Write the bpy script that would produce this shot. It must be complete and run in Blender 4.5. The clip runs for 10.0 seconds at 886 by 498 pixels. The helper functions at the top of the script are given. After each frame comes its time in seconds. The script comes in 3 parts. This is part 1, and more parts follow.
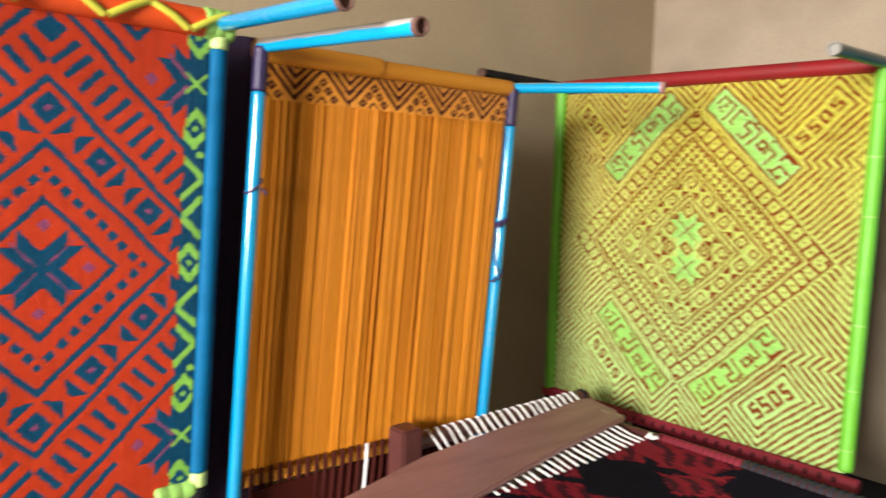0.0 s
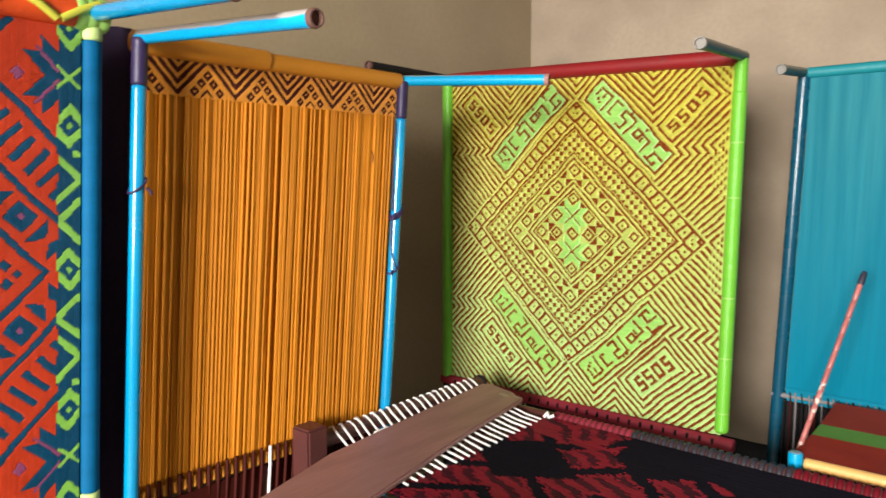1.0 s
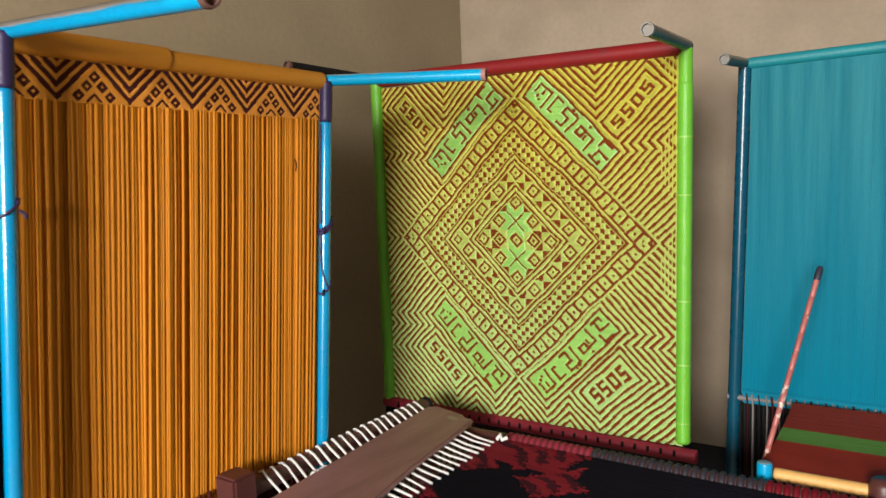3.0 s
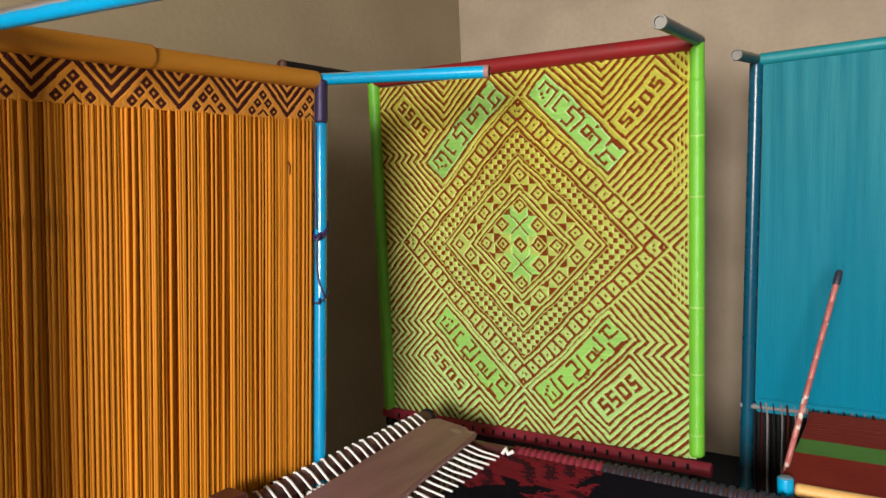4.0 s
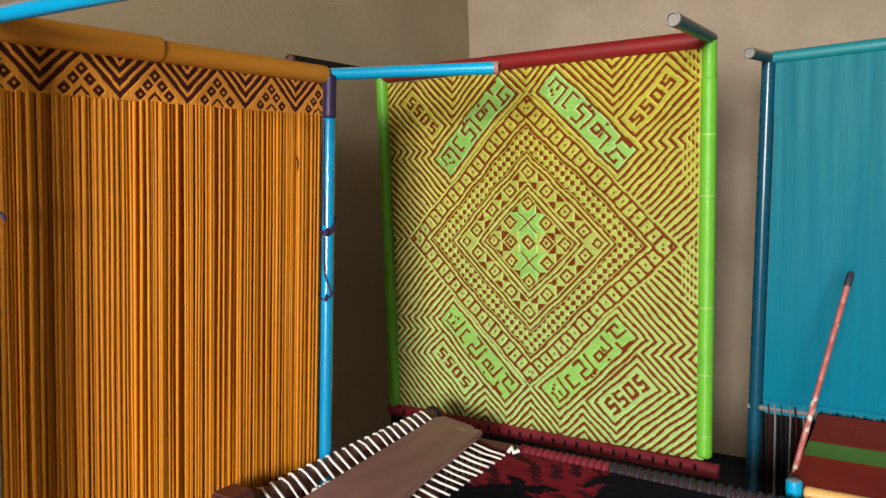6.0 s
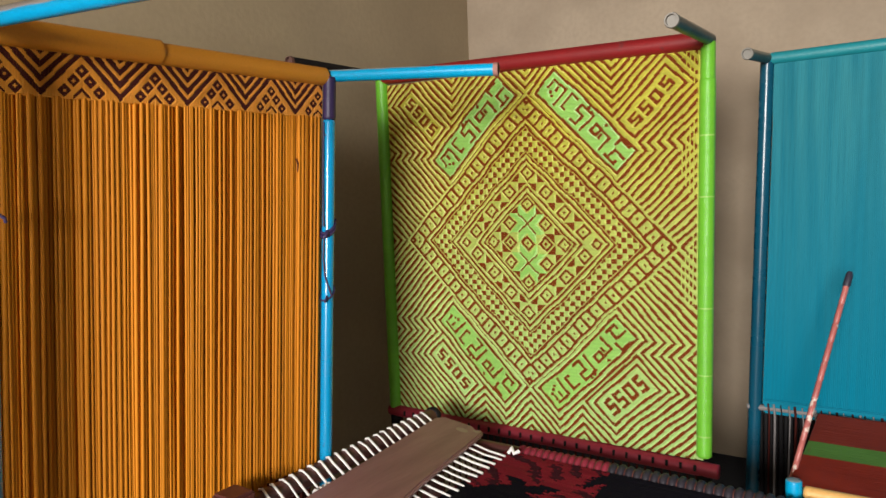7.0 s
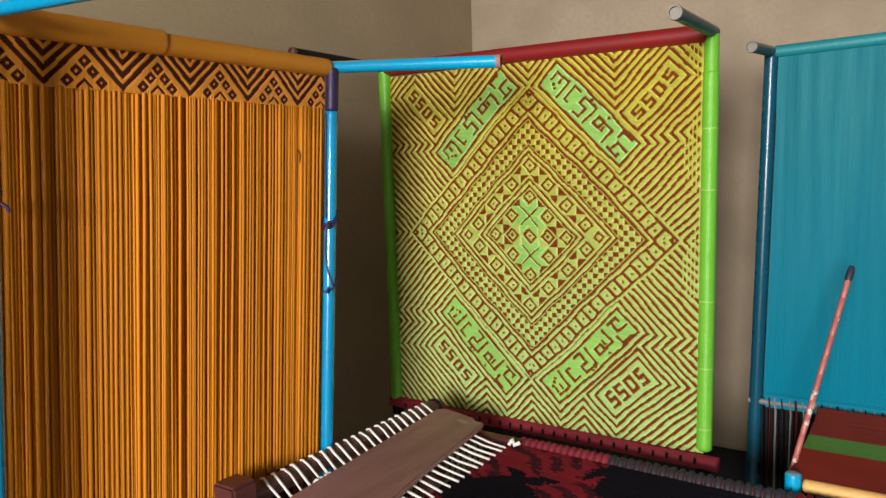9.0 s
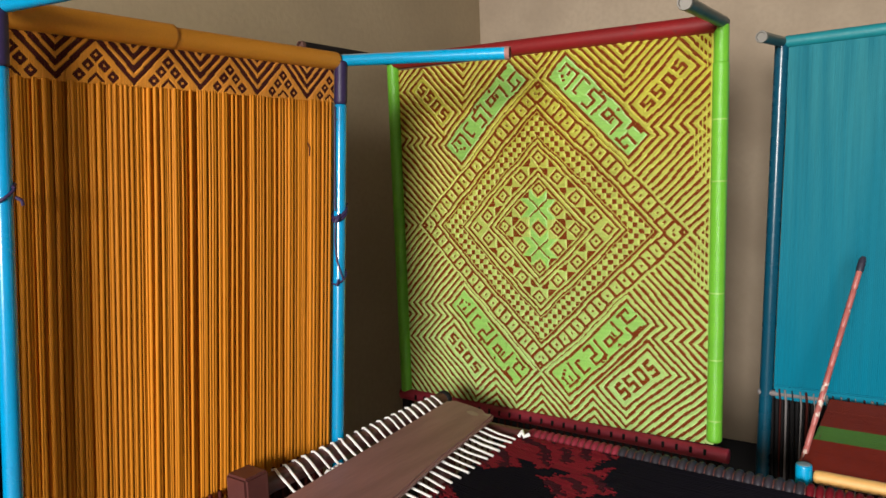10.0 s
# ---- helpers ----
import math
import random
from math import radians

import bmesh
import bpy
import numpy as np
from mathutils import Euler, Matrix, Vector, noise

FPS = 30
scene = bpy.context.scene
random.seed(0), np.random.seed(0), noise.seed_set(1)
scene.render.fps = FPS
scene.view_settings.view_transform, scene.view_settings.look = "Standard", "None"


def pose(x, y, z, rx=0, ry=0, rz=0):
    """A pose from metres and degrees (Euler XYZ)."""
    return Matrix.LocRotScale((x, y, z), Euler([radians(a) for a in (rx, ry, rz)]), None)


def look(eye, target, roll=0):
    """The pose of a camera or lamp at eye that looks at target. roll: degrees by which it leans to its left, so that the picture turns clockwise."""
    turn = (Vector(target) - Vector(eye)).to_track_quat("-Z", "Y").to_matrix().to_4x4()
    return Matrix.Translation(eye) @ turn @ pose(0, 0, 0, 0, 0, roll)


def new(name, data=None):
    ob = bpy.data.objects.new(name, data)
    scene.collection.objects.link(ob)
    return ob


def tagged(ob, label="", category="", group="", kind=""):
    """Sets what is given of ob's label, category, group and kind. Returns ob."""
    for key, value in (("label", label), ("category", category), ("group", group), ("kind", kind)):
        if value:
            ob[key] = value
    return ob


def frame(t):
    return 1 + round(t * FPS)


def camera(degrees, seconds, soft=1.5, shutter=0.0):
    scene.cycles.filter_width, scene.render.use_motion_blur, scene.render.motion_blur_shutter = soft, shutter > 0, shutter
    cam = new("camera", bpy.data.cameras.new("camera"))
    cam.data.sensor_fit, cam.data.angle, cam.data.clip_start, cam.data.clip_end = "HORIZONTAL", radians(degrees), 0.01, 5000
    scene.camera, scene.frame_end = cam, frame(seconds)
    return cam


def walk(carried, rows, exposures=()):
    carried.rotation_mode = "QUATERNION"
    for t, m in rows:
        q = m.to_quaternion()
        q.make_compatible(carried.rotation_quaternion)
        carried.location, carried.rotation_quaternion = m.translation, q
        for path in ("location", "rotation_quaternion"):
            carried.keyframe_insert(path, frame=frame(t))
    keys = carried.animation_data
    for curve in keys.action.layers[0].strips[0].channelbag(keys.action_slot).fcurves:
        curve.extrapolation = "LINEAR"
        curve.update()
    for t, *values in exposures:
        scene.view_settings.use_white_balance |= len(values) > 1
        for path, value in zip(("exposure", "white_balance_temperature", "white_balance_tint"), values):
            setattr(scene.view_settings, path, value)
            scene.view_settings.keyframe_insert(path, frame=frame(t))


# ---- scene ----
cam = camera(64.5, 10.0, soft=1.5, shutter=1.0)
PATH = [
    (0, (1.539, -1.847, 1.561), (0.036, -0.539, 1.389), 1.6),
    (0.5, (1.523, -1.856, 1.562), (0.151, -0.411, 1.389), 0.8),
    (0.7, (1.522, -1.862, 1.562), (0.196, -0.376, 1.376), 0.5),
    (1, (1.521, -1.87, 1.56), (0.253, -0.335, 1.373), 0.0),
    (1.2, (1.516, -1.872, 1.559), (0.266, -0.321, 1.380), -0.6),
    (1.5, (1.502, -1.873, 1.557), (0.284, -0.301, 1.35), -1.3),
    (1.7, (1.491, -1.871, 1.555), (0.301, -0.277, 1.347), -1.2),
    (2, (1.474, -1.856, 1.554), (0.306, -0.246, 1.339), -1.1),
    (2.2, (1.463, -1.837, 1.554), (0.291, -0.230, 1.345), -1.3),
    (2.5, (1.448, -1.801, 1.556), (0.306, -0.17, 1.374), -1.6),
    (4, (1.373, -1.688, 1.56), (0.252, -0.039, 1.398), -2.6),
    (4.5, (1.36, -1.684, 1.561), (0.225, -0.046, 1.384), -2.5),
    (5, (1.359, -1.684, 1.562), (0.217, -0.051, 1.387), -2.3),
    (5.5, (1.36, -1.683, 1.561), (0.227, -0.044, 1.388), -2.0),
    (7, (1.364, -1.686, 1.562), (0.232, -0.045, 1.393), -2.2),
    (7.5, (1.363, -1.687, 1.56), (0.219, -0.054, 1.403), -2.3),
    (8, (1.368, -1.688, 1.559), (0.217, -0.061, 1.387), -2.4),
    (8.5, (1.368, -1.687, 1.559), (0.209, -0.068, 1.375), -2.2),
    (9, (1.368, -1.686, 1.56), (0.229, -0.052, 1.371), -1.9),
    (9.5, (1.366, -1.689, 1.559), (0.213, -0.067, 1.363), -2.1),
    (10, (1.368, -1.691, 1.556), (0.211, -0.073, 1.352), -2.2),
]
walk(cam, [(t, look(e, g, r)) for t, e, g, r in PATH], [(0, 0.52), (1.0, 0.38), (2.5, 0.0), (6.0, -0.05), (10.0, -0.1)])

# ---- world and light ----
WIN_X0, WIN_X1, WIN_Z0, WIN_Z1 = 1.35, 2.7, 1.45, 2.65
world = bpy.data.worlds.new("daylight")
scene.world = world
world.use_nodes = True
wn = world.node_tree
sky = wn.nodes.new("ShaderNodeTexSky")
sky.sky_type, sky.sun_disc = 'NISHITA', False
sky.sun_elevation, sky.sun_rotation = radians(50), radians(60)
wn.nodes["Background"].inputs[1].default_value = 0.12
wn.links.new(sky.outputs[0], wn.nodes["Background"].inputs[0])

sun = new("sun", bpy.data.lights.new("sun", 'SUN'))
sun.data.energy, sun.data.angle, sun.data.color = 3.0, radians(0.5), (1.0, 0.95, 0.88)
sun.matrix_world = look((4, 3, 8), (0, -6.0, 0))

window_light = new("window_daylight", bpy.data.lights.new("window_daylight", 'AREA'))
window_light.data.shape, window_light.data.size, window_light.data.size_y = 'RECTANGLE', WIN_X1 - WIN_X0 - 0.04, WIN_Z1 - WIN_Z0 - 0.04
window_light.data.energy, window_light.data.color = 450, (1.0, 0.97, 0.93)
window_light.matrix_world = look(((WIN_X0 + WIN_X1) / 2, -5.52, (WIN_Z0 + WIN_Z1) / 2), ((WIN_X0 + WIN_X1) / 2, 0, (WIN_Z0 + WIN_Z1) / 2))


# ---- materials ----
def material(name, colour, rough=0.5, metal=0.0, second=None, scale=6.0, amount=0.35, bump=0.2, bump_scale=120.0,
             dust=None, island=0.0, spec=0.5, per_object=0.0, stretch=(1, 1, 1), coat=0.0, height_tint=None, dust_at=0.5, wear=None, wear_at=0.62, smudges=(), smudge=(0.2, 0.2, 0.2)):
    """A two-scale procedural surface: broad staining, fine grain and relief, with optional dust on upward faces and chipped paint."""
    m = bpy.data.materials.new(name)
    m.use_nodes = True
    n, l = m.node_tree.nodes, m.node_tree.links
    b = n["Principled BSDF"]
    b.inputs["Metallic"].default_value = metal
    b.inputs["Coat Weight"].default_value = coat
    b.inputs["Coat Roughness"].default_value = 0.07
    b.inputs["Specular IOR Level"].default_value = spec
    pos = n.new("ShaderNodeNewGeometry")
    mp = n.new("ShaderNodeMapping")
    mp.inputs["Scale"].default_value = stretch
    l.new(pos.outputs["Position"], mp.inputs["Vector"])
    broad = n.new("ShaderNodeTexNoise")
    broad.inputs["Scale"].default_value, broad.inputs["Detail"].default_value = scale, 5
    l.new(mp.outputs[0], broad.inputs["Vector"])
    fine = n.new("ShaderNodeTexNoise")
    fine.inputs["Scale"].default_value, fine.inputs["Detail"].default_value = bump_scale, 3
    l.new(mp.outputs[0], fine.inputs["Vector"])

    def mix(fac, a, c, blend='MIX'):
        x = n.new("ShaderNodeMix")
        x.data_type, x.blend_type = 'RGBA', blend
        if isinstance(fac, float):
            x.inputs["Factor"].default_value = fac
        else:
            l.new(fac, x.inputs["Factor"])
        for sock, v in ((x.inputs["A"], a), (x.inputs["B"], c)):
            if isinstance(v, tuple):
                sock.default_value = (*v, 1)
            else:
                l.new(v, sock)
        return x.outputs["Result"]

    def ramp(src, lo, hi, top=1.0):
        r = n.new("ShaderNodeMapRange")
        r.inputs["From Min"].default_value, r.inputs["From Max"].default_value, r.inputs["To Max"].default_value = lo, hi, top
        l.new(src, r.inputs["Value"])
        return r.outputs[0]

    other = second or tuple(c * 0.55 for c in colour)
    col = mix(ramp(broad.outputs[0], 0.38, 0.68, amount), colour, other)
    col = mix(ramp(fine.outputs[0], 0.4, 0.75, 0.35), col, tuple(c * 0.7 for c in colour))
    # The light's sheen painted in, as a colour that shifts with height
    if height_tint:
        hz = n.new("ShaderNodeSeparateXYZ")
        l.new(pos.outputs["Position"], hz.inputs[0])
        col = mix(ramp(hz.outputs[2], 1.75, 1.0), col, height_tint)
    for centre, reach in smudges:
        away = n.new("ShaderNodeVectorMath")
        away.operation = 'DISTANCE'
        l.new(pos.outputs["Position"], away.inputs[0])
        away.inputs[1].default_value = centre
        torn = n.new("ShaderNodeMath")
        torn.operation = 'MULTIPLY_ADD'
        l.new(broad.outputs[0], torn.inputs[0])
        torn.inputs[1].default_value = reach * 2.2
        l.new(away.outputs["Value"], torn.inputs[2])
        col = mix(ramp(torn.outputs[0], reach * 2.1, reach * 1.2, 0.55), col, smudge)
    if island:
        col = mix(ramp(pos.outputs["Random Per Island"], 0.0, 1.0, island), col, tuple(c * 0.4 for c in colour))
    if per_object:
        info = n.new("ShaderNodeObjectInfo")
        col = mix(ramp(info.outputs["Random"], 0.0, 1.0, per_object), col, tuple(c * 0.42 for c in colour))
    if wear:
        chips = n.new("ShaderNodeTexNoise")
        chips.inputs["Scale"].default_value, chips.inputs["Detail"].default_value = 38, 6
        l.new(mp.outputs[0], chips.inputs["Vector"])
        col = mix(ramp(chips.outputs[0], wear_at, wear_at + 0.05), col, wear)
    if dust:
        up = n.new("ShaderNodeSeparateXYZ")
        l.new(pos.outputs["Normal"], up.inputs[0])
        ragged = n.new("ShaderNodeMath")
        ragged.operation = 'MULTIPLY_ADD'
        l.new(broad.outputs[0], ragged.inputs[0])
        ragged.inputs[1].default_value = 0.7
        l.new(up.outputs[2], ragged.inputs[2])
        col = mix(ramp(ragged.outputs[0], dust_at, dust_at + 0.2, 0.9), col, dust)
    l.new(col, b.inputs["Base Color"])
    rr = n.new("ShaderNodeMapRange")
    rr.inputs["To Min"].default_value, rr.inputs["To Max"].default_value = max(rough - 0.1, 0.05), min(rough + 0.15, 1.0)
    l.new(broad.outputs[0], rr.inputs["Value"])
    l.new(rr.outputs[0], b.inputs["Roughness"])
    bp = n.new("ShaderNodeBump")
    bp.inputs["Strength"].default_value, bp.inputs["Distance"].default_value = bump, 0.002
    l.new(fine.outputs[0], bp.inputs["Height"])
    l.new(bp.outputs[0], b.inputs["Normal"])
    return m


M_WALL_N = material("ochre_plaster_north", (0.395, 0.31, 0.225), 0.9, second=(0.23, 0.172, 0.12), scale=2.6, amount=0.75, bump=0.35, bump_scale=60,
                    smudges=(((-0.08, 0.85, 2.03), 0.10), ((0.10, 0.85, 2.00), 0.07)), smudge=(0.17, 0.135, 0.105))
# Copy of the plaster with the west wall's dimmer, yellower light mixed in
M_WALL_W = material("ochre_plaster_dim_light", (0.37, 0.285, 0.175), 0.9, second=(0.27, 0.205, 0.125), scale=1.8, amount=0.6, bump=0.35, bump_scale=60)
# Unseen ceiling and far walls, kept dark so that little light bounces back
M_CEIL = material("low_bounce_ceiling", (0.13, 0.11, 0.09), 0.95, scale=3)
M_FAR = material("low_bounce_plaster", (0.085, 0.066, 0.048), 0.95, scale=2)
M_FLOOR = material("worn_cement", (0.24, 0.205, 0.165), 0.85, scale=2, bump_scale=40)
M_YARD = material("packed_earth", (0.30, 0.24, 0.18), 0.95, scale=1.5, bump_scale=20)
M_LIME = material("lime_cord", (0.37, 0.68, 0.15), 0.45, island=0.25, bump_scale=400)
# Yellower above, greener below: tone of the light painted in by height
M_YLIME = material("yellow_lime_cord", (0.65, 0.62, 0.065), 0.45, height_tint=(0.47, 0.71, 0.25), island=0.2, bump_scale=400)
M_RUST = material("rust_red_cord", (0.19, 0.036, 0.003), 0.6, island=0.3, bump_scale=400, spec=0.15)
M_LIMEWRAP = material("lime_wrapped_cord", (0.16, 0.50, 0.035), 0.3, second=(0.10, 0.38, 0.025), scale=9, bump=0.5, bump_scale=260, stretch=(0.2, 0.2, 3))
M_REDRAIL = material("oxide_red_paint", (0.24, 0.010, 0.012), 0.45, scale=8, wear=(0.16, 0.02, 0.02), wear_at=0.66)
M_MAROON = material("maroon_wrapped_cord", (0.34, 0.022, 0.045), 0.55, scale=9)
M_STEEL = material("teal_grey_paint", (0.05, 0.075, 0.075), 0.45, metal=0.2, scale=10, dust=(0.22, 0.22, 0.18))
# Black paint, also used for the cords added as shade behind the turquoise cot
M_BLACK = material("black_paint_and_shade", (0.012, 0.011, 0.012), 0.6, spec=0.15)
M_ORANGE = material("marigold_cord", (0.64, 0.22, 0.010), 0.55, spec=0.2, scale=5, per_object=0.25, bump_scale=300, stretch=(1, 1, 0.12))
M_ORANGE_BASE = material("marigold_weave", (0.74, 0.29, 0.024), 0.5, amount=0.15, island=0.2, bump_scale=300)
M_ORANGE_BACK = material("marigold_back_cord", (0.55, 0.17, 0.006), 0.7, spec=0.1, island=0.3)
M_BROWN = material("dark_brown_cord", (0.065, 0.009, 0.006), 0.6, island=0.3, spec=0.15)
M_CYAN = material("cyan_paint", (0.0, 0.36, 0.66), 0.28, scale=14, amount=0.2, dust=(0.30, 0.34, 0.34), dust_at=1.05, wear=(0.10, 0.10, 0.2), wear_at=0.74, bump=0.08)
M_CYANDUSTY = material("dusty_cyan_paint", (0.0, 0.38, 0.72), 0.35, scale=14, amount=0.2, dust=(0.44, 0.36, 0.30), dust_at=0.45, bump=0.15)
M_CYANRAIL = material("cyan_paint_clean", (0.0, 0.29, 0.58), 0.22, coat=0.8, scale=14, amount=0.25, bump=0.02, wear=(0.12, 0.11, 0.16), wear_at=0.72)
M_PURPLE = material("violet_cord", (0.035, 0.02, 0.075), 0.42, bump=0.4)
M_BAREEND = material("rusty_pipe_rim", (0.13, 0.06, 0.045), 0.8)
M_PINKEND = material("primer_pink_pipe_rim", (0.42, 0.20, 0.17), 0.7)
M_PALEEND = material("pale_worn_pipe_end", (0.27, 0.25, 0.22), 0.7)
M_BLUEWRAP = material("blue_wrapped_cord", (0.0, 0.115, 0.27), 0.6, spec=0.15, scale=9, bump=0.5, bump_scale=260, stretch=(0.2, 0.2, 3))
M_SCARLET = material("scarlet_cord", (0.56, 0.045, 0.009), 0.55, island=0.3, spec=0.2)
M_TEALC = material("petrol_blue_cord", (0.003, 0.065, 0.135), 0.5, island=0.3, spec=0.15)
# Colour of the sheet added to darken the gap between the cots
M_GAP_DARK = material("dark_violet_gap_sheet", (0.10, 0.068, 0.13), 0.9, spec=0.1)
M_ORANGERED = material("orange_red_wrap", (0.78, 0.085, 0.012), 0.45, scale=9, bump=0.4)
M_LIMEPALE = material("pale_lime_cord", (0.25, 0.56, 0.07), 0.5, island=0.2)
M_PALELIME = material("bleached_lime_cord", (0.62, 0.80, 0.28), 0.5, bump=0.4)
M_MAGENTA = material("magenta_cord", (0.24, 0.045, 0.13), 0.5)
# Greyer top and bluer foot paint the light's sheen into the cord colour
M_BLUEWEAVE = material("turquoise_cord", (0.04, 0.26, 0.31), 0.6, height_tint=(0.0, 0.20, 0.31), island=0.15, spec=0.1, scale=20, second=(0.0, 0.13, 0.20), amount=0.85, stretch=(1, 1, 0.05))
M_BLUERAIL = material("deep_blue_paint", (0.004, 0.078, 0.135), 0.25, scale=10, bump=0.08)
M_TEALRAIL = material("turquoise_wrapped_cord", (0.01, 0.24, 0.28), 0.5, scale=10, bump=0.5)
M_WOOD = material("dusty_brown_timber", (0.31, 0.155, 0.140), 0.42, second=(0.085, 0.038, 0.03), scale=7, bump=0.4, bump_scale=50, stretch=(4, 0.5, 1))
M_CHIP = material("bare_pale_timber", (0.36, 0.26, 0.19), 0.7)
M_POST = material("dark_red_brown_timber", (0.10, 0.030, 0.026), 0.4, second=(0.05, 0.014, 0.013), scale=9, bump=0.3, bump_scale=60)
M_WHITE = material("white_nylon_cord", (0.90, 0.87, 0.84), 0.45, bump_scale=300)
M_GREYC = material("grey_nylon_cord", (0.22, 0.20, 0.20), 0.5)
M_CRIMSON = material("crimson_cord", (0.19, 0.007, 0.016), 0.6, island=0.45, spec=0.15)
M_WINE = material("wine_cord", (0.045, 0.006, 0.012), 0.6, island=0.5, spec=0.1)
M_NAVY = material("black_cord", (0.006, 0.005, 0.009), 0.6, island=0.3, spec=0.05)
M_PINKRAIL = material("dull_crimson_wrap", (0.26, 0.026, 0.045), 0.6, spec=0.2, scale=9)
M_CHARCOAL = material("charcoal_wrap", (0.030, 0.025, 0.034), 0.55, spec=0.35)
M_BRICK = material("brick_red_cord", (0.29, 0.027, 0.010), 0.55, island=0.25, spec=0.15)
M_UMBER = material("brown_cord", (0.21, 0.026, 0.013), 0.55, island=0.25, spec=0.15)
M_LEAF = material("leaf_green_cord", (0.10, 0.23, 0.04), 0.55, island=0.25, spec=0.15)
M_PEACH = material("peach_wrapped_cord", (0.80, 0.45, 0.14), 0.5, bump=0.5)
M_PINK = material("pink_tape", (0.50, 0.15, 0.13), 0.4, second=(0.25, 0.04, 0.05), scale=30, wear=(0.70, 0.58, 0.50), wear_at=0.585)
M_GLOSSBLK = material("dark_grip_tape", (0.03, 0.028, 0.05), 0.5)


# ---- mesh helpers ----
def thing(name, base, label, category, group="", kind=""):
    e = new(name)
    e.empty_display_size = 0.1
    e.location = base
    e["base"] = base
    return tagged(e, label, category, group, kind)


def origin(ob):
    while ob.parent:
        ob = ob.parent
    return Vector(ob.location)


def part(name, bm, mat, parent, label="", smooth=True):
    """Links a bmesh, given in world metres, as one mesh object under its thing or part."""
    me = bpy.data.meshes.new(name)
    bm.to_mesh(me)
    bm.free()
    me.transform(Matrix.Translation(-origin(parent)))
    me.polygons.foreach_set("use_smooth", [smooth] * len(me.polygons))
    if smooth:
        me.set_sharp_from_angle(angle=radians(66))
    me.materials.append(mat)
    ob = new(name, me)
    ob.parent = parent
    return tagged(ob, label)


def solid(name, bm, mat, label, category="", kind="", smooth=False):
    me = bpy.data.meshes.new(name)
    bm.to_mesh(me)
    bm.free()
    me.polygons.foreach_set("use_smooth", [smooth] * len(me.polygons))
    me.materials.append(mat)
    return tagged(new(name, me), label, category, kind=kind)


def lathe(bm, p0, p1, profile, segs=20):
    """Rings (radius, distance along the axis from p0) joined into a turned surface."""
    p0, p1 = Vector(p0), Vector(p1)
    q = (p1 - p0).to_track_quat('Z', 'Y')
    rings = []
    for r, h in profile:
        rings.append([bm.verts.new(p0 + q @ Vector((r * math.cos(2 * math.pi * k / segs), r * math.sin(2 * math.pi * k / segs), h))) for k in range(segs)])
    for a, c in zip(rings, rings[1:]):
        for k in range(segs):
            bm.faces.new((a[k], a[(k + 1) % segs], c[(k + 1) % segs], c[k]))
    bm.faces.new(rings[0][::-1])
    bm.faces.new(rings[-1])
    return bm


def pipe(p0, p1, r, hollow=False, segs=20, dents=0):
    """A round tube with softened ends; hollow opens the far end."""
    d = (Vector(p1) - Vector(p0)).length
    e = min(0.004, r * 0.3)
    prof = [(r - e, 0), (r, e), (r, e * 2.2)]
    for k in range(1, dents + 1):
        h = d * k / (dents + 1)
        prof += [(r, h - 0.002), (r - 0.0012, h), (r, h + 0.002)]
    prof += [(r, d - e * 1.6), (r, d - e * 0.4), (r - e * 0.4, d)]
    if hollow:
        prof += [(r * 0.82, d), (r * 0.8, d - 0.05)]
    return lathe(bmesh.new(), p0, p1, prof, segs)


def sweep(points, r, segs=6):
    """A thin cord along points."""
    bm = bmesh.new()
    pts = [Vector(p) for p in points]
    rings = []
    for i, p in enumerate(pts):
        t = (pts[min(i + 1, len(pts) - 1)] - pts[max(i - 1, 0)]).normalized()
        if i == 0:
            q = t.to_track_quat('Z', 'Y')
        else:
            q = last.rotation_difference(t) @ q
        last = t
        rings.append([bm.verts.new(p + q @ Vector((r * math.cos(2 * math.pi * k / segs), r * math.sin(2 * math.pi * k / segs), 0))) for k in range(segs)])
    for a, c in zip(rings, rings[1:]):
        for k in range(segs):
            bm.faces.new((a[k], a[(k + 1) % segs], c[(k + 1) % segs], c[k]))
    bm.faces.new(rings[0][::-1])
    bm.faces.new(rings[-1])
    return bm


def box(lo, hi, bevel=0.0):
    bm = bmesh.new()
    bmesh.ops.create_cube(bm, size=1)
    lo, hi = Vector(lo), Vector(hi)
    for v in bm.verts:
        v.co = Vector([lo[i] + (v.co[i] + 0.5) * (hi[i] - lo[i]) for i in range(3)])
    if bevel:
        bmesh.ops.bevel(bm, geom=bm.edges[:], offset=bevel, segments=2, affect='EDGES')
    return bm


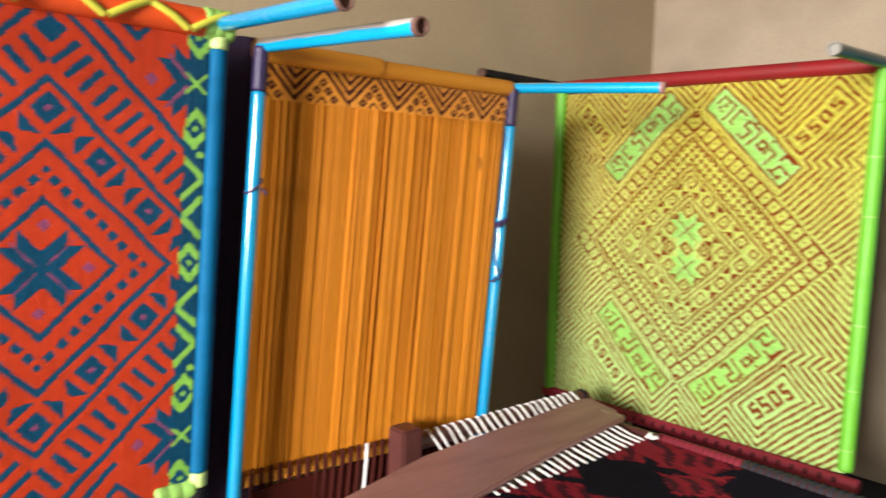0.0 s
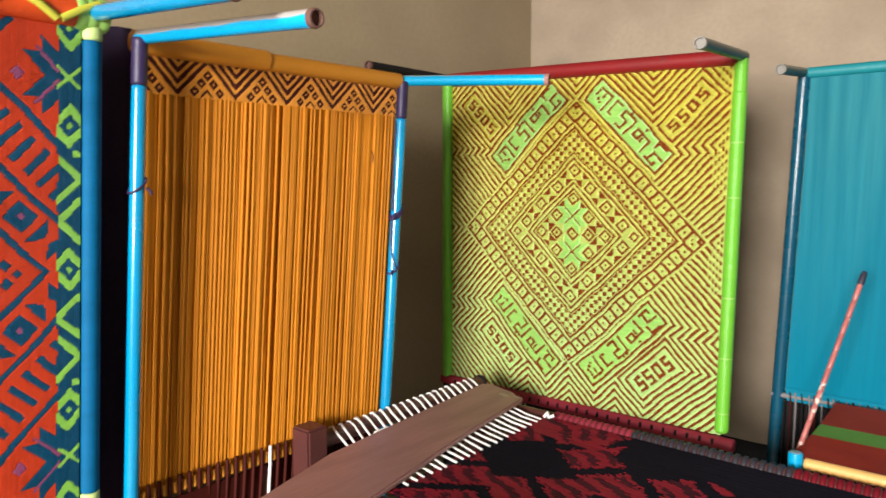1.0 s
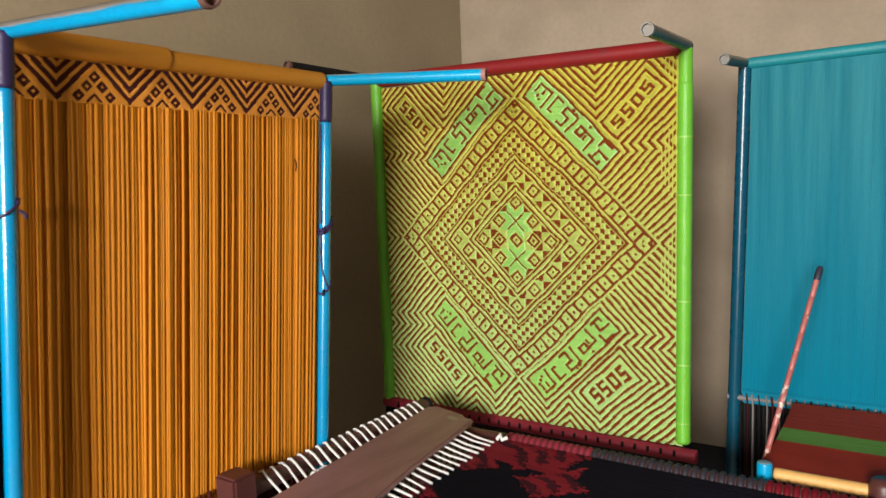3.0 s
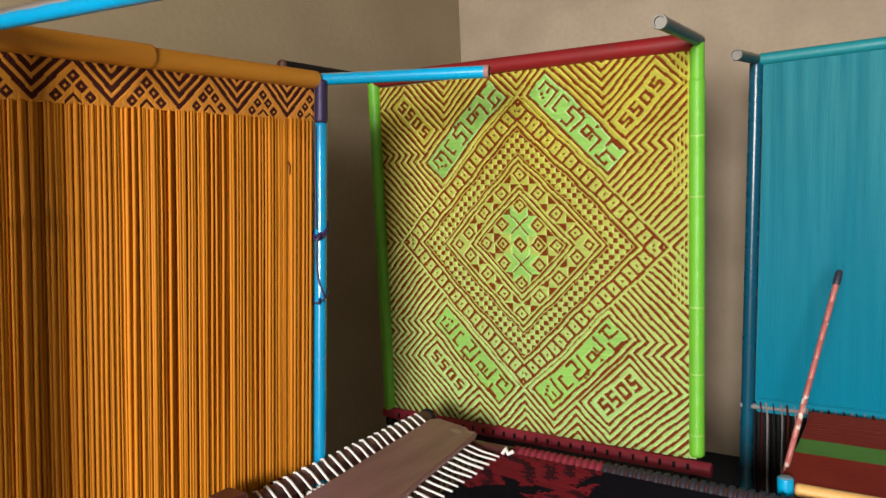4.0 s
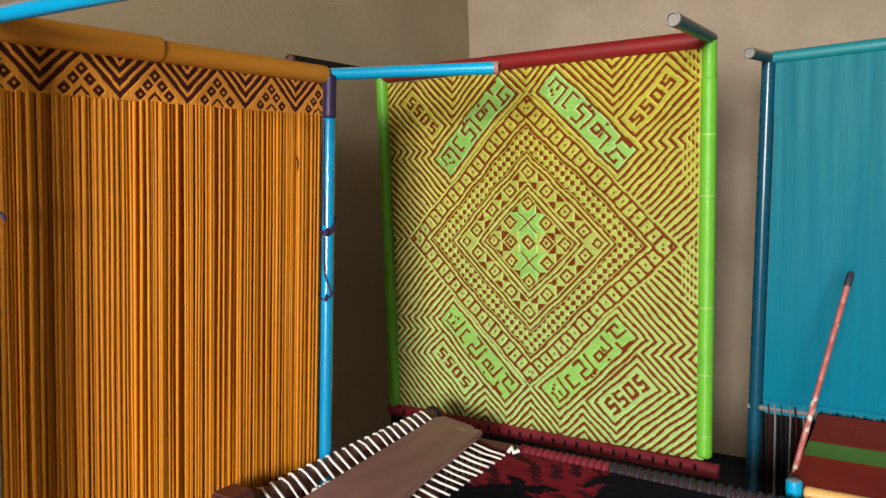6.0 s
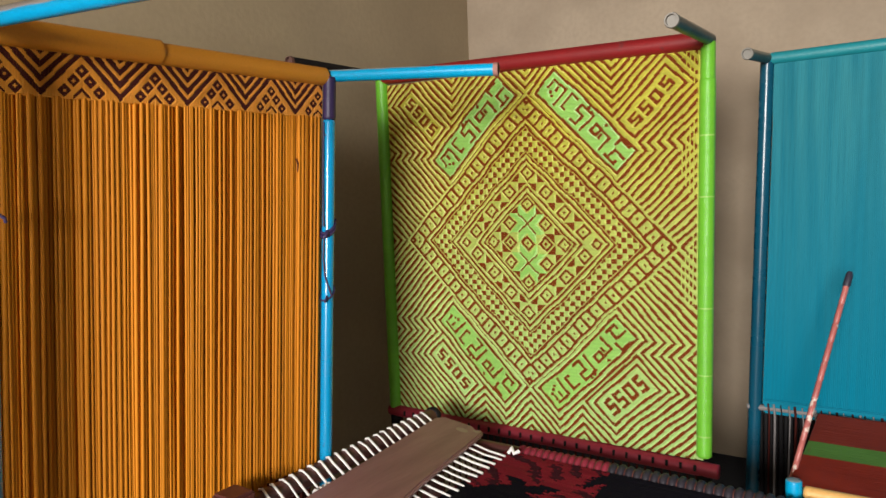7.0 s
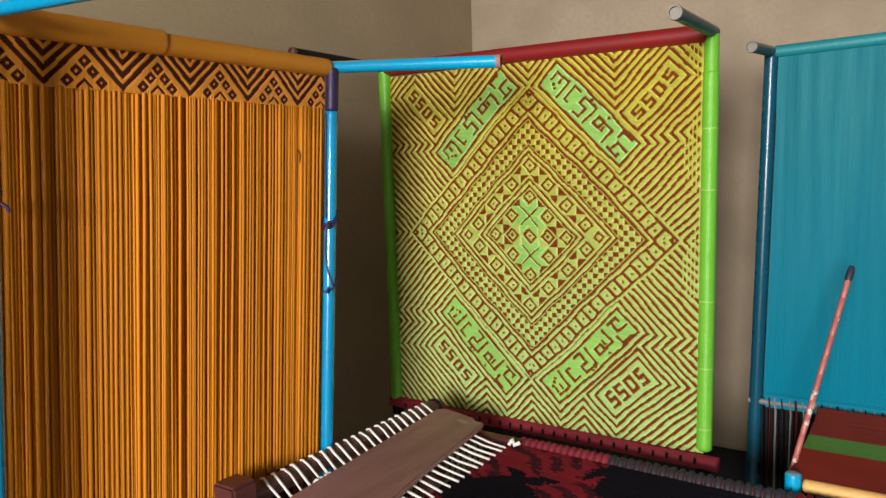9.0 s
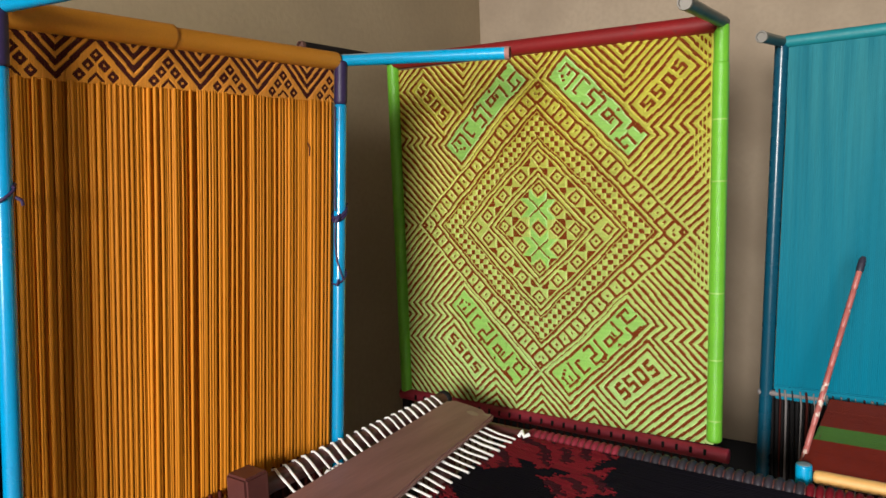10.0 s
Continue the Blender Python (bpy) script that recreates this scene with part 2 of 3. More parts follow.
def weave(parent, grid, cells, place, mats, height=0.0028, names=None, heights=None, jitter=0.12, taper=0.0016):
    """Cord floats of a woven panel. grid holds a colour index per cell (row 0 lowest); every run of one colour in a row is a raised
    float of its own. cells: width and height of a cell. place(u, v, n) gives the world point."""
    rows, cols = grid.shape
    cw, ch = cells
    off = origin(parent)
    store = {k: ([], []) for k in mats}
    rng = random.Random(7)
    for j in range(rows):
        row = grid[j]
        cuts = [0] + [i for i in range(1, cols) if row[i] != row[i - 1]] + [cols]
        for i0, i1 in zip(cuts, cuts[1:]):
            key = int(row[i0])
            if key not in mats:
                continue
            verts, faces = store[key]
            u0, u1, v = i0 * cw, i1 * cw, (j + 0.5) * ch
            h = (heights[key] if heights else height) * rng.uniform(0.85, 1.12)
            jit = rng.uniform(-jitter, jitter) * ch
            steps = max(1, int((u1 - u0) / 0.12))
            k0 = len(verts)
            e = min(taper, (u1 - u0) * (0.3 if taper < 0.002 else 0.42))
            us = [u0 + (u1 - u0) * s / steps for s in range(steps + 1)]
            for s, u in enumerate(us):
                top = u + (e if s == 0 else -e if s == steps else 0)
                for uu, dv, nn in ((u, -0.5, 0), (top, -0.22, 1), (top, 0.22, 1), (u, 0.5, 0)):
                    verts.append(place(uu, v + dv * ch + jit, nn * h) - off)
            for s in range(steps):
                a, c = k0 + 4 * s, k0 + 4 * s + 4
                for k in range(3):
                    faces.append((a + k, c + k, c + k + 1, a + k + 1))
            faces.append((k0, k0 + 1, k0 + 2, k0 + 3))
            z = k0 + 4 * steps
            faces.append((z + 3, z + 2, z + 1, z))
    for key, (verts, faces) in store.items():
        if not faces:
            continue
        nm = names[key] if names else "cord_weave"
        me = bpy.data.meshes.new(nm)
        me.from_pydata([tuple(v) for v in verts], [], faces)
        me.materials.append(mats[key])
        ob = new(nm, me)
        ob.parent = parent
        tagged(ob, kind="stuff")


def flat_place(O, U, N, sh=0.0, vref=1.85):
    O, U, N = Vector(O), Vector(U), Vector(N)

    def P(u, v, n=0.0):
        return O + U * (u + sh * (v - vref)) + Vector((0, 0, v)) + N * n
    return P


# ---- the room ----
WX, WY, EX, SY, TOP = -0.217, 0.85, 4.6, -5.6, 3.0
solid("floor", box((WX - 0.2, SY - 0.2, -0.12), (EX + 0.2, WY + 0.2, 0.0)), M_FLOOR, "grey worn cement floor of the storeroom", "floor", "structure")
solid("ceiling", box((WX - 0.2, SY - 0.2, TOP), (EX + 0.2, WY + 0.2, TOP + 0.15)), M_CEIL, "unseen ceiling, darkened to cut the bounced light", "ceiling", "structure")
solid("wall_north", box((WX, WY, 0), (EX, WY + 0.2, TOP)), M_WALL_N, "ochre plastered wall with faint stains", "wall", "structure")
# Flat black band on the north wall, up to 0.59 m
solid("trim_dado", box((WX, WY - 0.006, 0), (EX, WY, 0.59)), M_BLACK, "black band along the foot of the plaster wall", "dado", "structure")
solid("wall_west", box((WX - 0.2, SY, 0), (WX, WY + 0.2, TOP)), M_WALL_W, "ochre plastered wall, toned for its dimmer light", "wall", "structure")
solid("wall_east", box((EX, SY, 0), (EX + 0.2, WY + 0.2, TOP)), M_FAR, "unseen wall, darkened to cut the bounced light", "wall", "structure")
bm = box((WX - 0.2, SY - 0.2, 0), (WIN_X0, SY, TOP))
for lo, hi in (((WIN_X1, SY - 0.2, 0), (EX + 0.2, SY, TOP)), ((WIN_X0, SY - 0.2, WIN_Z1), (WIN_X1, SY, TOP)), ((WIN_X0, SY - 0.2, 0), (WIN_X1, SY, WIN_Z0))):
    me = bpy.data.meshes.new("tmp")
    b2 = box(lo, hi)
    b2.to_mesh(me)
    b2.free()
    bm.from_mesh(me)
    bpy.data.meshes.remove(me)
solid("wall_south", bm, M_FAR, "unseen wall with an open window, darkened to cut bounced light", "wall", "structure")
solid("ground", box((-60, -120, -0.16), (60, SY - 0.2, -0.04)), M_YARD, "bare packed earth yard outside the window", "ground", "structure")


# ---- standing cots ----
COTS = "cots stood on end"


def digits_mask(p, q, length, height):
    """Mirrored year 2022 in block strokes: p along the writing, q upwards, both from 0."""
    S = ("###", "#..", "###", "..#", "###")
    Z = ("###", "#.#", "#.#", "#.#", "###")
    out = np.zeros(p.shape, bool)
    wide = length / 15.0
    tall = height / 5.0
    for n, ch in enumerate((S, S, Z, S)):
        for r in range(5):
            for c in range(3):
                if ch[r][c] == "#":
                    x0, y0 = (n * 4 + c) * wide, (4 - r) * tall
                    out |= (p >= x0) & (p < x0 + wide * 1.02) & (q >= y0) & (q < y0 + tall * 1.02)
    return out


# strokes of the writing: first and last column, first and last row
BARS = ((1, 5, 6, 6), (5, 5, 1, 6), (1, 1, 4, 5), (3, 3, 4, 5), (7, 7, 2, 6), (7, 9, 6, 6), (7, 8, 2, 2),
        (11, 15, 6, 6), (15, 15, 1, 6), (11, 11, 4, 6), (11, 13, 4, 4), (13, 13, 1, 4), (11, 13, 1, 1),
        (17, 17, 3, 5), (17, 19, 3, 3), (19, 19, 3, 5), (17, 22, 5, 5), (22, 22, 1, 5), (20, 20, 3, 4),
        (24, 24, 5, 7), (24, 27, 7, 7), (25, 28, 4, 4), (25, 25, 1, 4), (24, 27, 1, 1), (27, 27, 1, 2))


def green_pattern(cols, rows, cw, ch, u0, v0):
    u = u0 + (np.arange(cols) + 0.5) * cw
    v = v0 + (np.arange(rows) + 0.5) * ch
    a, b = np.meshgrid((u - 0.486) / 0.400, (v - 1.403) / 0.387)
    a, b = a + 0.005 * np.sin(b * 11 + 2 * a) + 0.003 * np.sin(b * 37), b + 0.006 * np.sin(a * 9 + 1.5 * b) + 0.003 * np.sin(a * 31)
    A, B = np.abs(a), np.abs(b)
    d, e = A + B, A - B
    red = np.zeros(a.shape, bool)
    lime = np.zeros(a.shape, bool)

    def ring(lo, hi):
        return (d >= lo) & (d < hi)

    def diamond(ca, cb, r0, r1):
        s = np.abs(A - ca) + np.abs(B - cb)
        return (s >= r0) & (s < r1)
    # heart: two stars, small diamonds and pinwheel triangles on a lattice
    g = 0.136
    k = g / 2
    red |= ring(0.0, 0.325)
    m, n = np.maximum(A, np.abs(B - g)), np.minimum(A, np.abs(B - g))
    for ca, cb in ((1.5 * g, 0.5 * g), (0.5 * g, 1.5 * g), (0.5 * g, 0.5 * g)):
        p, q = A - ca, B - cb
        red &= ~((np.abs(p) + np.abs(q) < k) & (p * q < 0))
    for ca, cb in ((0, 0), (g, 0), (g, g), (0, 2 * g), (2 * g, 0)):
        s = np.abs(A - ca) + np.abs(B - cb)
        red[(s < k + 0.002)] = False
        red |= (s >= 0.034) & (s < 0.056)
        red |= s < (0.015 if (ca, cb) == (g, 0) else 0.010)
    star = (n < k) & (m - n > 0.008) & (m < n + k)
    red &= ~((n < k) & (m < n + k))
    red |= (n < k) & (m - n <= 0.008) & (m < k)
    lime |= star
    red[ring(0.325, 0.42)] = False
    red |= ring(0.337, 0.357) | ring(0.383, 0.403)
    # ring of diamonds with pinwheel triangles between
    step = 0.136
    for kk in range(4):
        ca, cb = kk * step, 0.487 - kk * step
        s = np.abs(A - ca) + np.abs(B - cb)
        red |= (s >= 0.036) & (s < 0.058)
        red |= s < 0.011
        p, q = A - (ca + step / 2), B - (cb - step / 2)
        if kk < 3:
            red |= (np.abs(p) + np.abs(q) < 0.064) & (p * q > 0.00002)
    s = np.abs(A - 0.498) + B
    red |= (s >= 0.022) & (s < 0.042)
    red |= ring(0.568, 0.590) | ring(0.614, 0.632)
    # two staggered rows of dots
    unit = 0.0358
    ia, ib = np.round(A / unit), np.round(B / unit)
    near = np.maximum(np.abs(A / unit - ia), np.abs(B / unit - ib)) < 0.44
    red |= ring(0.640, 0.792) & near & ((ia + ib) % 2 == 0)
    red |= ring(0.80, 0.825) | ring(0.85, 0.872)
    # chain of squares
    ph = (e / 0.106) % 1.0
    red |= ring(0.872, 0.985) & (np.abs(ph - 0.5) > 0.36)
    red |= ring(0.985, 1.008)
    red |= (np.abs(d - 0.93) < 0.014) & (np.abs(ph - 0.5) < 0.09)
    # writing panels and year boxes with nested lines round them
    dist = np.full(a.shape, 9.0)
    boxes = {(-1, 1): (1.48, 2.06, -0.19, 0.05), (1, 1): (1.43, 2.03, -0.17, 0.06),
             (-1, -1): (1.48, 1.72, -0.61, -0.02), (1, -1): (1.52, 1.80, -0.58, -0.02)}
    for (sx, sy), (d0, d1, e0, e1) in boxes.items():
        quad = (a * sx >= 0) & (b * sy >= 0)
        pan = np.maximum(np.maximum(1.085 - d, d - 1.36), np.maximum(-0.94 - e, e - 0.16))
        bx = np.maximum(np.maximum(d0 - d, d - d1), np.maximum(e0 - e, e - e1))
        dist = np.where(quad, np.minimum(pan, bx), dist)
        fill = quad & (pan < -0.012)
        lime |= fill
        # illegible writing as angular bars along the panel
        t = (e + 0.94) / 1.10
        if sx < 0:
            t = 1 - t
        h = (d - 1.085) / 0.275
        for c0, c1, r0, r1 in BARS:
            red |= fill & (t > 0.02 + c0 / 30) & (t < 0.02 + (c1 + 0.72) / 30) & (h > r0 / 8) & (h < (r1 + 0.75) / 8)
        for c, r in ((1.2, 3.6), (2.4, 3.0), (3.4, 2.4), (13.2, 7.1), (14.4, 6.8), (19.6, 7.0)):
            red |= fill & (np.abs((t - 0.02) * 30 - c) + np.abs(h * 8 - r) < 0.6)
        inbox = quad & (bx < -0.03)
        if sy > 0:
            along, up = (d1 - d) if sx < 0 else (d - d0), (e1 - e)
            L, Hh = d1 - d0, e1 - e0
        else:
            along = (e1 - e) if sx < 0 else (e - e0)
            up = (d1 - d)
            L, Hh = e1 - e0, d1 - d0
        red |= inbox & digits_mask(along - 0.058, up - 0.056, L - 0.116, Hh - 0.112)
    out = (d >= 1.03) & (dist > -0.012)
    red |= out & (((dist + 0.012) / 0.058) % 1.0 < 0.455)
    # the lines break into dashes towards the edge
    dash = (a > 1.06 + 0.05 * np.sin(b * 9.0)) & (b > -0.35) & (np.arange(cols)[None, :] % 3 < 1)
    red &= ~(dash & (d > 1.0))
    grid = np.where(red, 0, np.where(lime, 2, 1))
    return grid


# the near rail of the marigold cot stands this far in front of its cords, and this part of it outwards
LEFT_N, LEFT_BACK = 0.058, 0.15


def standing_cot(name, label, P, width, base, top, r, leg_r, leg_tips, rail_mats, top_mat, leg_mats, rail_n=0.0, left_n=0.0, top_r=None):
    """Frame of a cot stood on its end: two long side rails, an end rail above and below, and the legs that stick out at the top."""
    root = thing(name, base, label, "cot", COTS)
    tl, tr = top
    for u, tp, mats in ((0.0, tl, rail_mats[0]), (width, tr, rail_mats[1])):
        for z0, z1, m, rr, lab in mats:
            n = rail_n if u else max(rail_n, left_n)
            part("side_rail", pipe(P(u - left_n * LEFT_BACK if u == 0.0 else u, max(z0, 0.0), n), P(u - left_n * LEFT_BACK if u == 0.0 else u, min(z1, tp), n), rr, dents=0, segs=24), m, root, lab)
    part("end_rail", pipe(P(0.006, tl), P(width - 0.006, tr), top_r or r, segs=24), top_mat, root)
    part("end_rail", pipe(P(0.0, 0.03), P(width, 0.03), r), rail_mats[0][0][2], root)
    for (u, z), tip, m in zip(((0.0, tl), (width, tr)), leg_tips, leg_mats):
        p0 = P(u, z + 0.004, left_n - 0.02 if u == 0.0 else -0.02)
        leg = part("leg", pipe(p0, tip, leg_r, hollow=True, segs=24), m, root)
        dr = (Vector(tip) - p0).normalized()
        part("rim", lathe(bmesh.new(), Vector(tip) - dr * 0.008, Vector(tip) + dr * 0.002, [(leg_r + 0.0008, 0), (leg_r + 0.0012, 0.004), (leg_r, 0.010), (leg_r * 0.8, 0.0102), (leg_r * 0.78, 0.002)], 24), M_PALEEND if m is M_STEEL else M_PINKEND if m is M_CYAN else M_BAREEND, leg)
    for u in (0.0, width):
        part("leg", pipe(P(u, 0.034, -0.02), P(u, 0.034, 0.42), leg_r, hollow=True), leg_mats[0], root)
    return root


# lime green cot with the writing
def GP(u, v, n=0.0):
    return Vector((u * (1.0 - 0.0165 * max(0.0, 1.88 - v)), -n, v))


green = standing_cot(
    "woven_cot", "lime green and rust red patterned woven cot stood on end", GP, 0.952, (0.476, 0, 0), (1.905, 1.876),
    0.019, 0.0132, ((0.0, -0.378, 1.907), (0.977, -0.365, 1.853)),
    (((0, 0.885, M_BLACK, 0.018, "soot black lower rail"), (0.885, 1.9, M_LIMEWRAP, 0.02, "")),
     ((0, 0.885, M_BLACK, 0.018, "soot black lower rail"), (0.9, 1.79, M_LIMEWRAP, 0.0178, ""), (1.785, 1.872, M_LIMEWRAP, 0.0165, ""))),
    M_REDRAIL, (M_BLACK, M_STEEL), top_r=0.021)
CW = CH = 0.003
gc, gr = int(0.914 / CW), int(0.966 / CH)
ggrid = green_pattern(gc, gr, CW, CH, 0.022, 0.892)


def green_place(u, v, n):
    x = 0.022 + u
    return GP(x, 0.892 + v * (1.0 + 0.022 * (1 - x)), 0.004 + n)


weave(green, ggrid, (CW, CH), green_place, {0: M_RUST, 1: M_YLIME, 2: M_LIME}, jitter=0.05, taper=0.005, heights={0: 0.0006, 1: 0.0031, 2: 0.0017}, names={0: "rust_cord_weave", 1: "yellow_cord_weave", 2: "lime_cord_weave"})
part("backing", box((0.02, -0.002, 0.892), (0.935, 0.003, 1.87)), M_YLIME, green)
bar = part("tension_bar", pipe((-0.02, -0.006, 0.878), (0.972, -0.006, 0.872), 0.0175, segs=20), M_MAROON, green, "maroon tension bar")
for k in range(27):
    x = 0.05 + k * 0.0335
    part("knot", pipe((x, -0.0235, 0.886), (x, -0.0255, 0.872), 0.0035, segs=8), M_BLACK, bar)
for k in range(44):
    x = 0.03 + k * 0.0207
    part("tension_cord", sweep([(x, -0.012, 0.868), (x + 0.002, -0.006, 0.6), (x, 0.0, 0.06)], 0.0028, 5), M_BROWN, green)
for z in (0.952, 1.10, 1.26, 1.52, 1.66):
    part("wrap_ring", lathe(bmesh.new(), GP(0.952, z), GP(0.952, z + 0.005), [(0.0175, 0), (0.0181, 0.0015), (0.0181, 0.0035), (0.0175, 0.005)], 24), M_LIME, green)

# marigold cot with unfinished warp
def OP(u, v, n=0.0):
    """Point on the marigold cot; its side rails draw together towards the ground."""
    t, d = u / 0.705, v - 1.80
    return Vector((0.216 + 0.038 * t + n, (1 - t) * (-1.211 + 0.062 * d) + t * (-0.512 + 0.089 * d), v))


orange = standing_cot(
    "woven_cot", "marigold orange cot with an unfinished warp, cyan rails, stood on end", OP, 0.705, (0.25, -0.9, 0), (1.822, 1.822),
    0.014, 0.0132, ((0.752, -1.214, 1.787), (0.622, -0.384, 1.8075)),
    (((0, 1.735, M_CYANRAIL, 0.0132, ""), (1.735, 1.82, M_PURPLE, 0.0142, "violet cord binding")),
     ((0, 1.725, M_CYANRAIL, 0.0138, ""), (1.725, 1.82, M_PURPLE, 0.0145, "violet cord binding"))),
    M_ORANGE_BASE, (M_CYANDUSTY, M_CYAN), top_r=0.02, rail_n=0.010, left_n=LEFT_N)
oc, orow = int(0.68 / 0.0022), int(0.078 / 0.0022)
uu, vv = np.meshgrid((np.arange(oc) + 0.5) * 0.0022, (np.arange(orow) + 0.5) * 0.0022)
per = 0.1295
w = np.abs(((uu + 0.012 - 0.096 + per / 2) % per) - per / 2)
hgt = vv - 0.004
s = hgt - w * 1.07
dark = (s > -0.002) & (((s + 0.002) / 0.0212) % 1.0 < 0.58)
w2 = np.abs(((uu + 0.012 - 0.096) % per) - per / 2)
for cx, cz in ((0, 0.043), (0.0135, 0.0262), (-0.0135, 0.0262), (0.028, 0.0095), (-0.028, 0.0095)):
    ww = ((uu + 0.012 - 0.096) % per) - per / 2
    q = np.abs(ww - cx) + np.abs(hgt - cz)
    dark |= (q < 0.0114) & (q > 0.0032)
dark |= (w2 < 0.014) & (np.abs(hgt - 0.012 + w2 * 0.9) < 0.003)


def orange_place(v, u, n):
    return OP(0.012 + u, 1.730 + v, 0.001 + n)


weave(orange, np.where(dark, 0, 1).T, (0.0022, 0.0022), orange_place, {0: M_BROWN, 1: M_ORANGE_BASE}, heights={0: 0.0010, 1: 0.0018}, jitter=0.04, names={0: "brown_cord_weave", 1: "marigold_cord_weave"})
part("rail_binding", pipe(OP(0.004, 1.824, 0.001), OP(0.30, 1.824, 0.001), 0.0222, segs=24), M_ORANGE_BASE, orange, "second layer of marigold cord")
rng = random.Random(3)
u = 0.016
while u < 0.690:
    r = rng.choice((0.0022, 0.0025, 0.0028, 0.0031, 0.0035, 0.0042))
    depth = rng.choice((0.0015, 0.0, -0.001, -0.0025, -0.005))
    drift, wob = rng.uniform(-0.0022, 0.0022), rng.uniform(-0.0008, 0.0008)
    part("warp_cord", sweep([OP(u, 1.733, depth), OP(u + drift * 0.3 + wob, 1.53, depth + 0.001), OP(u + drift * 0.7 - wob, 1.26, depth), OP(u + drift, 0.948, depth * 0.5)], r, 7), M_ORANGE, orange)
    u += r * rng.choice((1.1, 1.3, 1.5, 1.7, 2.0))
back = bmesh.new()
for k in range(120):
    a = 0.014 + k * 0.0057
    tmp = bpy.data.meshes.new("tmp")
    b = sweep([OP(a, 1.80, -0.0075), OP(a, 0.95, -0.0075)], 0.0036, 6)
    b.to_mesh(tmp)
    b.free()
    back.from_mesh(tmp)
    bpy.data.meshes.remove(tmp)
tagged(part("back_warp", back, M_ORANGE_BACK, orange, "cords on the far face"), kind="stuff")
for k in range(31):
    a = 0.02 + k * 0.0222
    part("loop", pipe(OP(a, 0.935, 0.008), OP(a, 0.958, 0.004), 0.0062, segs=8), M_ORANGE_BASE, orange)
    part("tension_cord", sweep([OP(a + 0.008, 0.972, 0.012), OP(a + 0.009, 0.93, 0.013), OP(a + 0.008 + rng.uniform(-0.004, 0.004), 0.6, 0.004), OP(a + 0.008, 0.05, 0.0)], 0.0042, 6),
         M_WHITE if k == 14 else M_BROWN, orange, "white tension cord" if k == 14 else "")
# Flat dark sheet added for the shade behind the tension cords
part("shade_web", box((0.236, -1.22, 0.30), (0.242, -0.62, 0.93)), M_BROWN, orange, "dark brown sheet standing in for shade behind the cords")
# violet thread knots on the rails
for u, z, rad, turns, rise in ((0.705, 1.484, 0.0040, 2.1, 0.016), (0.705, 1.340, 0.0022, 1.2, 0.008), (0.0, 1.555, 0.0024, 1.2, 0.006)):
    fore = 0.010 if u else LEFT_N
    u = u or -LEFT_N * LEFT_BACK
    loop = []
    for i in range(int(turns * 12) + 1):
        w = i / 12 * 2 * math.pi
        loop.append(OP(u + 0.0155 * math.cos(w), z + rise * (i / (turns * 12) - 0.5) + 0.013 * math.cos(w), fore + 0.0155 * math.sin(w)))
    side = 1 if u > 0.3 else -1
    knot = part("thread_knot", sweep(loop, rad, 6), M_PURPLE, orange, "violet thread wound round the rail")
    part("thread_tail", sweep([OP(u - 0.012 * side, z - 0.004, fore + 0.010), OP(u - 0.019 * side, z - 0.010, fore + 0.014), OP(u - 0.021 * side, z - 0.016, fore + 0.012)], rad * 1.25), M_PURPLE, knot)
part("loose_thread", sweep([OP(0.688, 1.72, 0.010), OP(0.687, 1.60, 0.011), OP(0.687, 1.49, 0.014)], 0.0022), M_PURPLE, orange, "violet thread along the rail")
part("loose_thread", sweep([OP(0.688, 1.47, 0.014), OP(0.687, 1.42, 0.014), OP(0.689, 1.38, 0.018), OP(0.702, 1.335, 0.026)], 0.0020), M_PURPLE, orange, "loose violet thread")
part("loose_thread", sweep([OP(0.616, 1.640, 0.001), OP(0.620, 1.63, 0.004), OP(0.621, 1.612, 0.002)], 0.0016), M_BROWN, orange, "small brown yarn knot")

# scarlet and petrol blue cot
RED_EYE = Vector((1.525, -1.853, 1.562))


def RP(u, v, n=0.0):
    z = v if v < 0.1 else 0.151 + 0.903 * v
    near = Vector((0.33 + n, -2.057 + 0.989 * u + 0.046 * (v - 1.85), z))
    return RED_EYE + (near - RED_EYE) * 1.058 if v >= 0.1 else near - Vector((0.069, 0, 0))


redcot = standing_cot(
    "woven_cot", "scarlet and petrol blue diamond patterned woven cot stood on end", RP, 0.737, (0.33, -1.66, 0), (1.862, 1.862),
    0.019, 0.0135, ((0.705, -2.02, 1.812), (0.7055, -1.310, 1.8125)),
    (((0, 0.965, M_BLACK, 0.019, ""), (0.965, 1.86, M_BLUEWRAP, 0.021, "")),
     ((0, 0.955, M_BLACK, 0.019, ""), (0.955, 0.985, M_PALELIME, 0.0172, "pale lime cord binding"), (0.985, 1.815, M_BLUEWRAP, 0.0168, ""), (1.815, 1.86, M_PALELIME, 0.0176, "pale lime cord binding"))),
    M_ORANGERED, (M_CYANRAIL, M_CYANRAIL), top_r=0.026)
RC = 0.0031
rc, rr_ = int(0.705 / RC), int(0.88 / RC)
U_, W_ = np.meshgrid(0.015 + (np.arange(rc) + 0.5) * RC - 0.472, 0.958 + (np.arange(rr_) + 0.5) * RC - 1.406)
U_ = U_ + 0.0016 * np.sin(W_ * 61.0)
A, B = np.abs(U_) / 0.90, np.abs(W_)
sd, ed = A + B, A - B
teal = np.zeros(A.shape, bool)
lime = np.zeros(A.shape, bool)
mag = np.zeros(A.shape, bool)


